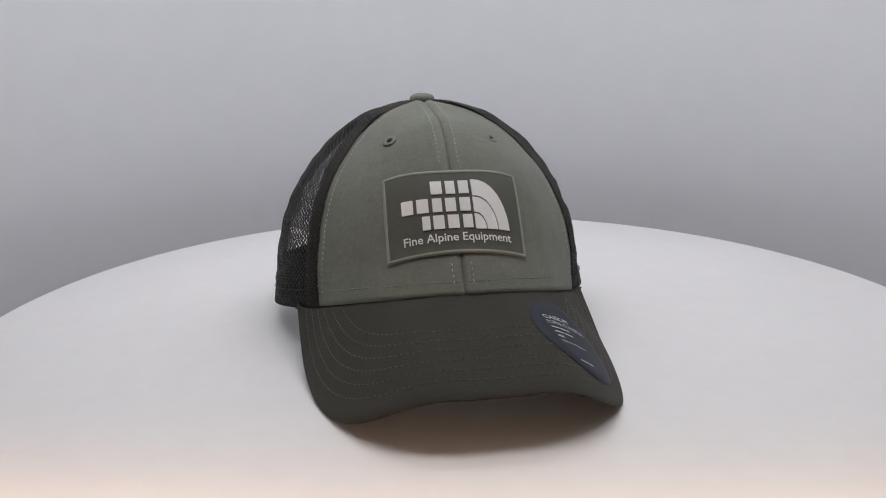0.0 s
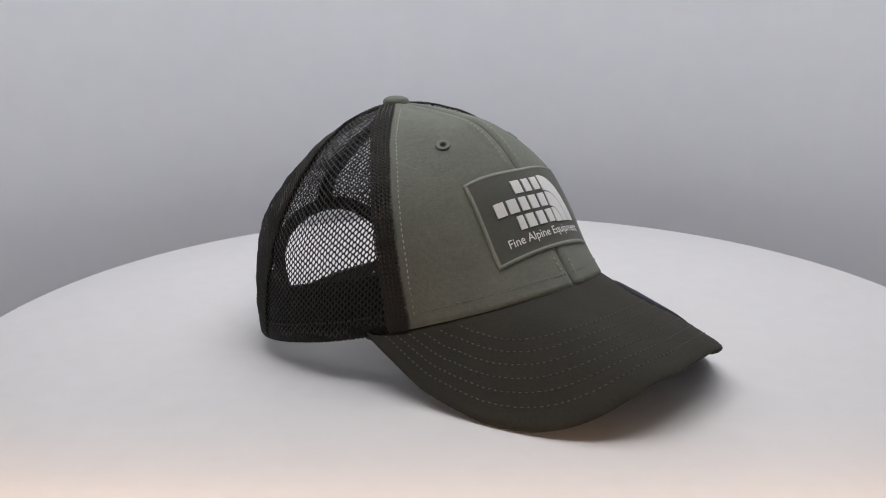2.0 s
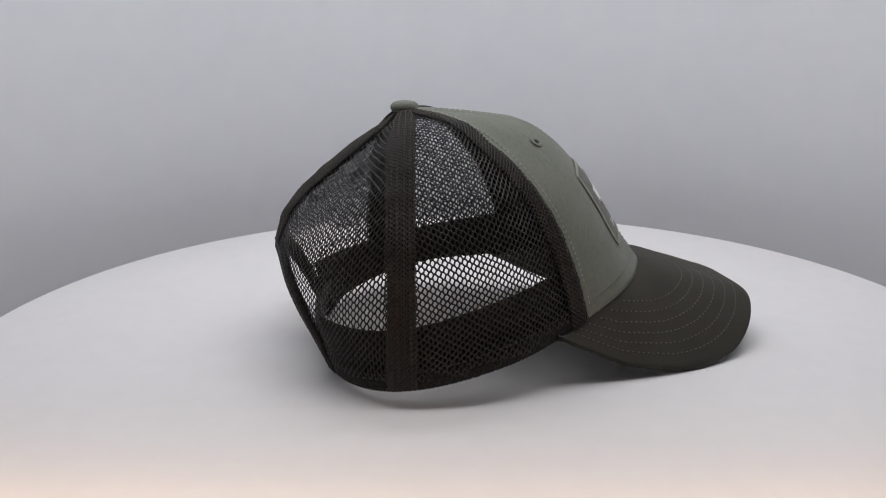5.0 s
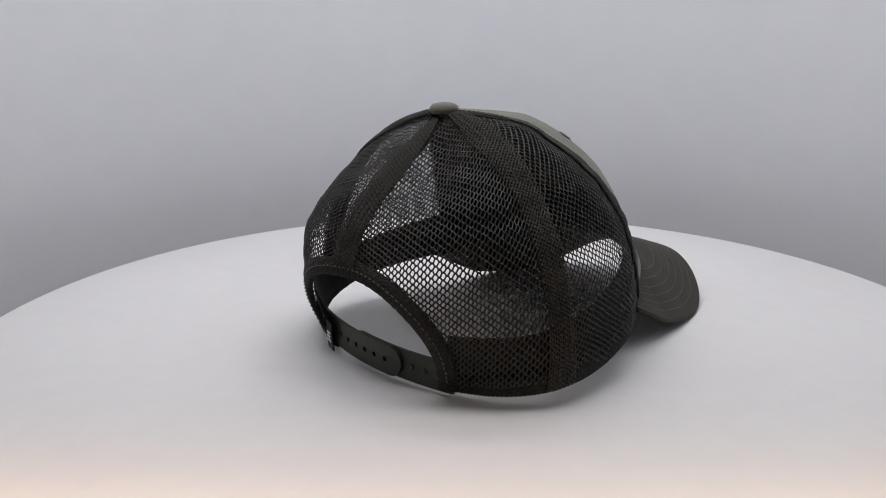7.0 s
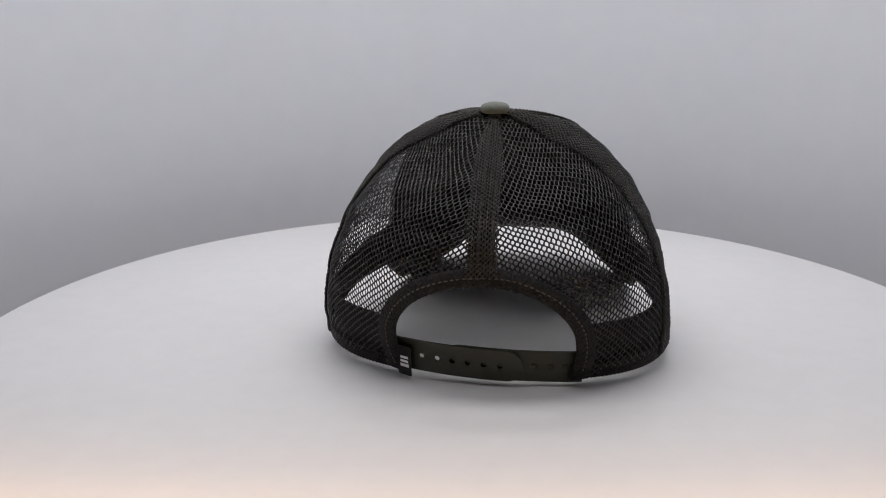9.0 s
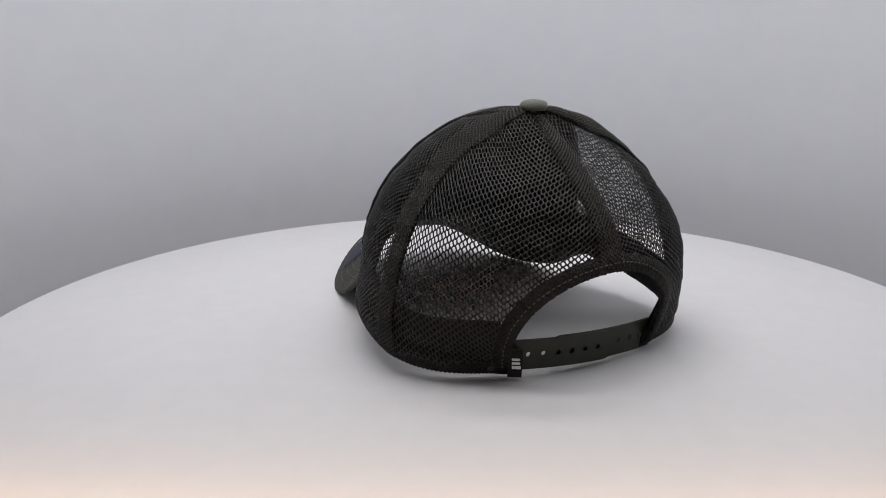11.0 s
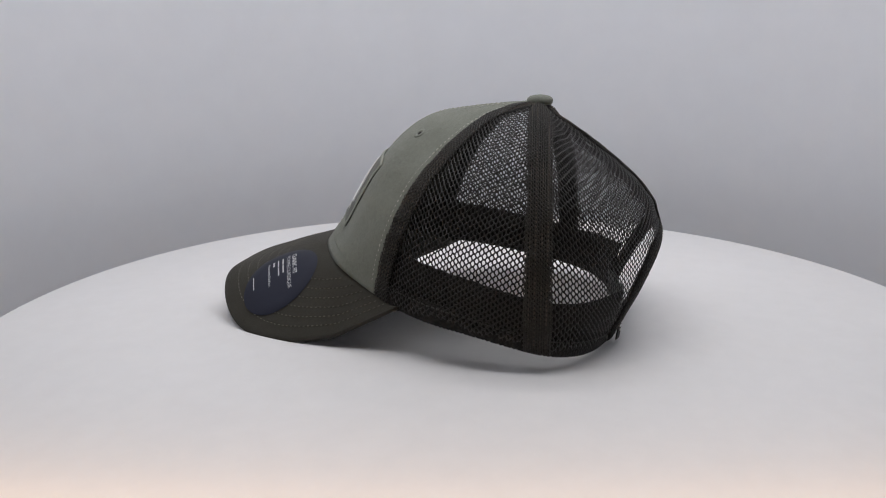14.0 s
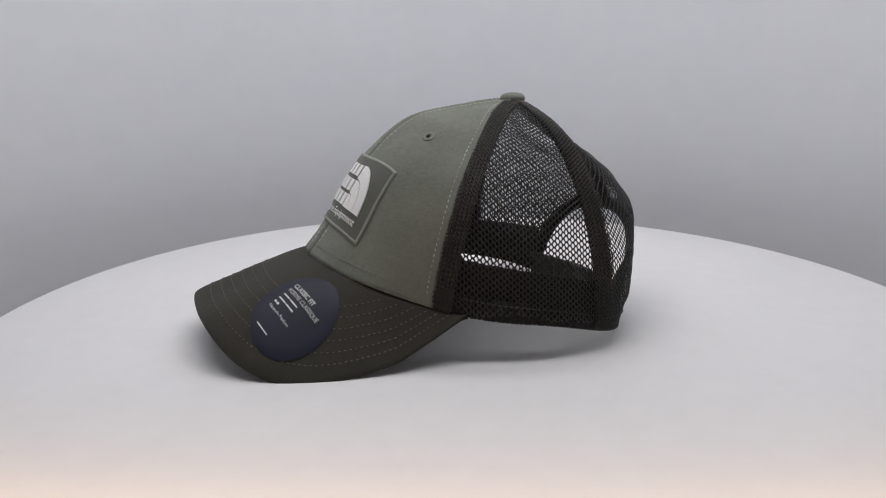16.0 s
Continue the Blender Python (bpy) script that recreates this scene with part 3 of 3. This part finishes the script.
def top_button(cap):
    verts, seg = [], 40
    prof = ((0.0070, 0.1380), (0.0080, 0.1392), (0.0082, 0.1405), (0.0077, 0.1420), (0.0062, 0.1432), (0.0038, 0.14385), (0.0015, 0.1441))
    for r, z in prof:
        for i in range(seg):
            a = 2 * math.pi * i / seg
            w = 1 + 0.012 * noise.noise((math.cos(a) * 2, math.sin(a) * 2, z * 300))
            verts.append((r * w * math.cos(a), AXIS_Y + r * w * math.sin(a), z))
    faces = grid_faces(len(prof), seg, 0, True)
    verts.append((0, AXIS_Y, 0.14415))
    top = (len(prof) - 1) * seg
    faces += [(top + i, top + (i + 1) % seg, len(verts) - 1) for i in range(seg)]
    mesh_object("top_button", verts, faces, SAGE, cap, "sage covered top button")


def bill(cap):
    na, nb = 120, 30
    sins = [2 * i / na - 1 for i in range(na + 1)]
    top, low = [], []
    for j in range(nb + 1):
        b = j / nb
        for a in sins:
            p = bill_point(a, b)
            n = bill_normal(a, min(b, 0.97))
            if j == 0:  # the root is tucked in behind the front panels
                p = p + np.array((-p[0] * 0.04, 0.0030, 0.0018))
            near = max(0.0, (b - 0.93) / 0.07)
            top.append(p - n * 0.0007 * near * near)
            low.append(p - n * (0.0032 - 0.0007 * near * near))
    m = na + 1
    verts = top + low
    size = len(top)
    faces = grid_faces(nb + 1, m) + [tuple(f[::-1]) for f in grid_faces(nb + 1, m, size)]
    # rounded outer rim
    base = len(verts)
    for i, a in enumerate(sins):
        p, n = bill_point(a, 1.0), bill_normal(a, 0.97)
        out = bill_point(a, 1.0) - bill_point(a, 0.9)
        out -= n * out.dot(n)
        out /= max(np.linalg.norm(out), 1e-6)
        for k, (d, h) in enumerate(((0.0007, 0.0011), (0.0010, 0.0016), (0.0007, 0.0021))):
            verts.append(p - n * h + out * d)
    for i in range(na):
        t0, l0 = nb * m + i, size + nb * m + i
        r = [t0, base + 3 * i, base + 3 * i + 1, base + 3 * i + 2, l0]
        q = [t0 + 1, base + 3 * i + 3, base + 3 * i + 4, base + 3 * i + 5, l0 + 1]
        for k in range(4):
            faces.append((r[k], q[k], q[k + 1], r[k + 1]))
    ob = mesh_object("bill", verts, faces, TAUPE, cap, "curved dark taupe twill bill")
    for k in range(6):
        d = 0.0095 + 0.0066 * k
        line, nor = [], []
        for a in np.linspace(-0.985, 0.985, 220):
            p, q = bill_point(a, 0), bill_point(a, 1)
            run = np.linalg.norm((q - p)[:2])
            b = 1 - d / max(run, 1e-4)
            if b < 0.04:
                continue
            line.append(bill_point(a, b))
            nor.append(bill_normal(a, b))
        stitches("bill_stitching", line, nor, TAUPE_THREAD, ob, length=0.0021, gap=0.0011, width=0.00038, lift=0.0)
    return ob


# patch coordinates: u 0 to 1 across (wearer's right to left), v 0 to 1 downward
PATCH_W, PATCH_TOP, PATCH_LOW = 0.0762, 0.0702, 0.0239


def patch_spot(u, v, lift=0.0):
    x = (u - 0.5) * PATCH_W
    droop = 0.0083 - 0.0039 * v
    hit = CENTRE.at(x, PATCH_TOP + (PATCH_LOW - PATCH_TOP) * v - droop * (2 * u - 1) ** 2)
    return on_crown(hit[0], hit[1], lift)


def patch(cap):
    nu, nv = 40, 26
    verts = []
    for lift in (0.0018, 0.0004):
        for j in range(nv + 1):
            for i in range(nu + 1):
                verts.append(patch_spot(i / nu, j / nv, lift))
    m, size = nu + 1, (nu + 1) * (nv + 1)
    faces = grid_faces(nv + 1, m)
    rim = [i for i in range(m)] + [j * m + nu for j in range(1, nv + 1)] + [nv * m + i for i in range(nu - 1, -1, -1)] + [j * m for j in range(nv - 1, 0, -1)]
    for k, a in enumerate(rim):
        b = rim[(k + 1) % len(rim)]
        faces.append((a, b, size + b, size + a))
    ob = mesh_object("patch", verts, faces, PATCH, cap, "dark sage woven patch with raised stitched border")
    # satin-stitched border
    corners = ((0, 0), (1, 0), (1, 1), (0, 1))
    path = []
    for k in range(4):
        (u0, v0), (u1, v1) = corners[k], corners[(k + 1) % 4]
        steps = 130 if k % 2 == 0 else 84
        path += [(u0 + (u1 - u0) * i / steps, v0 + (v1 - v0) * i / steps) for i in range(steps)]
    verts, faces, ring = [], [], 7
    wu, wv = 0.0013 / PATCH_W, 0.0013 / (PATCH_TOP - PATCH_LOW)
    for k, (u, v) in enumerate(path):
        thread = 1.0 + (0.22 if k % 2 else -0.12) + 0.15 * noise.noise((k * 0.7, 2.0, 7.0))
        cu, cv = 0.5 - u, 0.5 - v
        iu = wu * (1 if abs(cu) > 0.499 else 0) * math.copysign(1, cu)
        iv = wv * (1 if abs(cv) > 0.499 else 0) * math.copysign(1, cv)
        for q in range(ring):
            f = q / (ring - 1)
            verts.append(patch_spot(u + iu * (2 * f - 0.7), v + iv * (2 * f - 0.7), 0.0013 + 0.0007 * math.sin(math.pi * f) * thread))
    n = len(path)
    for k in range(n):
        for q in range(ring - 1):
            faces.append((k * ring + q, k * ring + q + 1, (k + 1) % n * ring + q + 1, (k + 1) % n * ring + q))
    mesh_object("patch_border", verts, faces, BORDER, ob, "olive satin-stitched border")

    def shape(name, outline_fn, nu, nv, label):
        """A raised piece: outline_fn(f, g) gives patch (u, v)."""
        verts = []
        for lift in (0.0024, 0.0017):
            for j in range(nv + 1):
                for i in range(nu + 1):
                    verts.append(patch_spot(*outline_fn(i / nu, j / nv), lift))
        m, size = nu + 1, (nu + 1) * (nv + 1)
        faces = grid_faces(nv + 1, m)
        rim = [i for i in range(m)] + [j * m + nu for j in range(1, nv + 1)] + [nv * m + i for i in range(nu - 1, -1, -1)] + [j * m for j in range(nv - 1, 0, -1)]
        for k, a in enumerate(rim):
            b = rim[(k + 1) % len(rim)]
            faces.append((a, b, size + b, size + a))
        mesh_object(name, verts, faces, WHITE_THREAD, ob, label, smooth=False)

    # brand words as plain bars, one for each sign
    signs = (((0.123, 0.310), ((0.334, 0.426), (0.440, 0.515), (0.530, 0.612))),
             ((0.335, 0.525), ((0.118, 0.214), (0.226, 0.322), (0.337, 0.414), (0.427, 0.511), (0.526, 0.612))),
             ((0.542, 0.730), ((0.259, 0.323), (0.333, 0.421), (0.433, 0.522), (0.538, 0.616))))
    for (v0, v1), spans in signs:
        for a, b in spans:
            a, b = a + 0.07 * (b - a), b - 0.07 * (b - a)
            shape("bar", lambda f, g, a=a, b=b, v0=v0, v1=v1: (a + (b - a) * f, v0 + (v1 - v0) * (0.07 + 0.86 * g)), 4, 5, "white embroidered bar")
    # quarter-round emblem of three nested bands
    for r0, r1 in ((0.02, 0.305), (0.335, 0.640), (0.668, 1.0)):
        def band(f, g, r0=r0, r1=r1):
            a = math.pi / 2 * f
            r = r0 + (r1 - r0) * g
            return 0.628 + 0.256 * r * math.cos(a) ** 0.9, 0.731 - 0.604 * r * math.sin(a)
        shape("emblem_band", band, 20, 5, "white embroidered quarter-round band")
    words("tagline", "Fine Alpine Equipment", lambda x, y: patch_spot(0.124 + 0.764 * x, 0.866 - 0.764 * PATCH_W / (PATCH_TOP - PATCH_LOW) * y, 0.0023),
          WHITE_THREAD, ob, "white embroidered tagline")
    return ob


def words(name, text, place, mat, parent, label="", bold=0.012):
    """Lettering from the built-in font, of width 1, laid on a surface by place(x, y)."""
    data = bpy.data.curves.new("lettering", "FONT")
    data.body, data.size, data.resolution_u, data.offset = text, 1.0, 3, bold
    ob = bpy.data.objects.new("lettering", data)
    scene.collection.objects.link(ob)
    me = bpy.data.meshes.new_from_object(ob.evaluated_get(bpy.context.evaluated_depsgraph_get()))
    bpy.data.objects.remove(ob)
    bpy.data.curves.remove(data)
    bm = bmesh.new()
    bm.from_mesh(me)
    bpy.data.meshes.remove(me)
    xs = [v.co.x for v in bm.verts]
    x0, wide = min(xs), max(xs) - min(xs)
    bmesh.ops.remove_doubles(bm, verts=bm.verts[:], dist=1e-5)
    for v in bm.verts:
        v.co = Vector(place((v.co.x - x0) / wide, v.co.y / wide))
    return part(name, bm, mat, parent, label, smooth=False)


STICK_AT, STICK_R, STICK_TURN = (0.0515, -0.1176), 0.0258, 20.0


def bill_project(x, y, lift):
    """The point of the bill over the plan place (x, y)."""
    a, b = 0.4, 0.5
    for _ in range(7):
        p = bill_point(a, b)
        da, db = (bill_point(a + 0.004, b) - p) / 0.004, (bill_point(a, b + 0.004) - p) / 0.004
        ex, ey = x - p[0], y - p[1]
        det = da[0] * db[1] - da[1] * db[0]
        a = min(max(a + (ex * db[1] - ey * db[0]) / det, 0.0), 0.95)
        b = min(max(b + (da[0] * ey - da[1] * ex) / det, 0.0), 1.0)
    return bill_point(a, b) + bill_normal(a, b) * lift


def sticker_spot(p, q, lift):
    """Sticker coordinates in metres, p along the writing and q up it, laid along the curved bill."""
    a = radians(STICK_TURN)
    e, f = p * math.cos(a) - q * math.sin(a), p * math.sin(a) + q * math.cos(a)
    x, y = STICK_AT
    # follow the slope across so that lengths hold
    for _ in range(8):
        slope = (bill_height(x + 1e-4, y) - bill_height(x - 1e-4, y)) / 2e-4
        x += e / 8 / math.hypot(1, slope)
    y += f / math.hypot(1, 0.25)
    return bill_project(x, y, lift)


def sticker(cap):
    verts, faces, seg, rings = [], [], 56, 8
    for k in range(1, rings + 1):
        for i in range(seg):
            a = 2 * math.pi * i / seg
            r = STICK_R * k / rings
            verts.append(sticker_spot(r * math.cos(a), r * math.sin(a), 0.0010 if k < rings else 0.0004))
    faces = grid_faces(rings, seg, 0, True)
    verts.append(sticker_spot(0, 0, 0.0010))
    faces += [(len(verts) - 1, (i + 1) % seg, i) for i in range(seg)]
    ob = mesh_object("sticker", verts, faces, STICKER, cap, "round glossy navy fit sticker on the bill")

    def line(text, p, q, wide, bold=0.0):
        words("sticker_text", text, lambda x, y: sticker_spot(p + wide * x, q + wide * y, 0.00135), STICKER_INK, ob, "pale printed words", bold)

    line("CLASSIC FIT", -0.0165, 0.0092, 0.0205, 0.022)
    line("FORME CLASSIQUE", -0.0165, 0.0052, 0.0305, 0.0)
    line("Klassische Passform", -0.0165, -0.0078, 0.0200, 0.0)
    # smaller print as plain bars
    for p, q, wide, tall in ((-0.0165, 0.0022, 0.0060, 0.0009), (-0.0097, 0.0022, 0.0074, 0.0009), (-0.0165, -0.0010, 0.0064, 0.0009), (-0.0093, -0.0010, 0.0074, 0.0009),
                             (-0.0165, -0.0043, 0.0018, 0.0013), (-0.0142, -0.0043, 0.0018, 0.0013), (-0.0120, -0.0185, 0.0110, 0.0007)):
        vs = [sticker_spot(p + wide * i / 8, q + tall * j, 0.00135) for j in range(2) for i in range(9)]
        mesh_object("print_bar", vs, grid_faces(2, 9), STICKER_INK, ob, "pale bar of small print")


def strap_y(x):
    return 0.0958 - 2.9 * x * x


def strap_piece(cap, x0, x1, lift, holes, pegs):
    """One half of the snap strap: a plastic band from x0 (fixed end) to x1 (round tip) with holes."""
    half = 0.0084
    sgn = 1 if x1 > x0 else -1
    outline = []
    steps = 30
    for i in range(steps + 1):
        outline.append((x0 + (x1 - sgn * half - x0) * i / steps, -half))
    for i in range(1, 12):
        a = -math.pi / 2 + math.pi * i / 12
        outline.append((x1 - sgn * half + sgn * half * math.cos(a), half * math.sin(a)))
    for i in range(steps + 1):
        outline.append((x1 - sgn * half + (x0 - x1 + sgn * half) * i / steps, half))
    bm = bmesh.new()
    loops = [outline] + [[(h + 0.0015 * math.cos(2 * math.pi * i / 14), 0.0015 * math.sin(2 * math.pi * i / 14)) for i in range(14)] for h in holes]
    edges = []
    for loop in loops:
        vs = [bm.verts.new((x, 0, z)) for x, z in loop]
        edges += [bm.edges.new((vs[i], vs[(i + 1) % len(vs)])) for i in range(len(vs))]
    bmesh.ops.triangle_fill(bm, edges=edges, use_beauty=True)
    done = bmesh.ops.extrude_face_region(bm, geom=bm.faces[:])
    for v in done["geom"]:
        if isinstance(v, bmesh.types.BMVert):
            v.co.y += 0.0016
    for v in bm.verts:
        x = v.co.x
        v.co = Vector((x, strap_y(x) + lift + v.co.y, 0.0120 + 0.035 * x + v.co.z))
    ob = part("strap", bm, STRAP, cap, "dark olive plastic snap strap", smooth=False)
    for h in pegs:
        bm = bmesh.new()
        bmesh.ops.create_uvsphere(bm, u_segments=14, v_segments=8, radius=0.0019)
        for v in bm.verts:
            v.co = Vector((h + v.co.x, strap_y(h) + lift + 0.0016 + v.co.y * 0.5, 0.0120 + 0.035 * h + v.co.z))
        part("peg", bm, STRAP, ob)


def tag(cap):
    """The small folded label at the strap's end."""
    x0, w = 0.0440, 0.0075
    secs = []
    for i in range(9):
        z = 0.0025 + 0.0165 * i / 8
        lean = 0.0012 * math.sin(i / 8 * 2)
        ring = [(x0, strap_y(x0) + 0.0052 + lean, z), (x0 - w, strap_y(x0 - w) + 0.0050 + lean, z - 0.001), (x0 - w, strap_y(x0 - w) + 0.0042 + lean, z - 0.001), (x0, strap_y(x0) + 0.0044 + lean, z)]
        secs.append(ring)
    v, f = tube_band(secs)
    ob = mesh_object("tag", v, f, TAG, cap, "small black woven tag", smooth=False)
    for k, (z, a, b, hgt) in enumerate(((0.0125, 0.2, 0.8, 0.0014), (0.0103, 0.2, 0.8, 0.0014), (0.0078, 0.2, 0.85, 0.0018))):
        vs = []
        for j in range(2):
            for i in range(2):
                f = a + (b - a) * i
                x = x0 - w * f
                vs.append((x, strap_y(x0) + 0.0052 - 0.0002 * f + (strap_y(x0 - w) - strap_y(x0)) * f + 0.0014, z + hgt * j - 0.001 * f))
        mesh_object("tag_mark", vs, [(0, 1, 3, 2)], WHITE_THREAD, ob, "white woven mark")


def cap_thing():
    cap = tagged(new("trucker_cap"), "sage and taupe trucker cap with dark net back on turntable", "cap")
    for side in (-1, 1):
        front_panel(cap, side)
        net_panel(cap, side * (FRONT + SIDE) / 2, *sorted((side * FRONT, side * SIDE)))
        net_panel(cap, side * (SIDE + 180) / 2, *sorted((side * SIDE, side * 180)))
        seam_band(cap, lambda s, side=side: side * float(front_turn(s, side)), 0.0045, 0.0, 0.965, shift=side * 0.0046)
        seam_band(cap, lambda s, side=side: side * SIDE, 0.0066, 0.0, 0.965)
        rim_binding(cap, side)
    seam_band(cap, lambda s: BACK, 0.0066, s_of_z(BACK, ARCH_TOP + 0.004), 0.955)
    lining(cap)
    sweatband(cap)
    arch_binding(cap)
    top_button(cap)
    bill(cap)
    patch(cap)
    sticker(cap)
    strap_piece(cap, 0.053, -0.0235, 0.0005, [0.0312, 0.0225, 0.0140, 0.0055, -0.0030, -0.0115], [])
    strap_piece(cap, -0.054, 0.0185, -0.0015, [], [-0.0290, -0.0375, -0.0450])
    tag(cap)
    return cap


tent()
room()
table = turntable()
cap = cap_thing()

# ---------------------------------------------------------------- turning
TURN_RATE, FIRST_TURN = 17.574, 12.0


def motions():
    times = [0.5 * k for k in range(33)]
    walk(table, [(t, pose(0, 0, 0, 0, 0, TURN_RATE * t)) for t in times])
    walk(cap, [(t, pose(0, 0, 0, 0, 0, FIRST_TURN + TURN_RATE * t) @ pose(-0.0222, 0, 0)) for t in times])


motions()
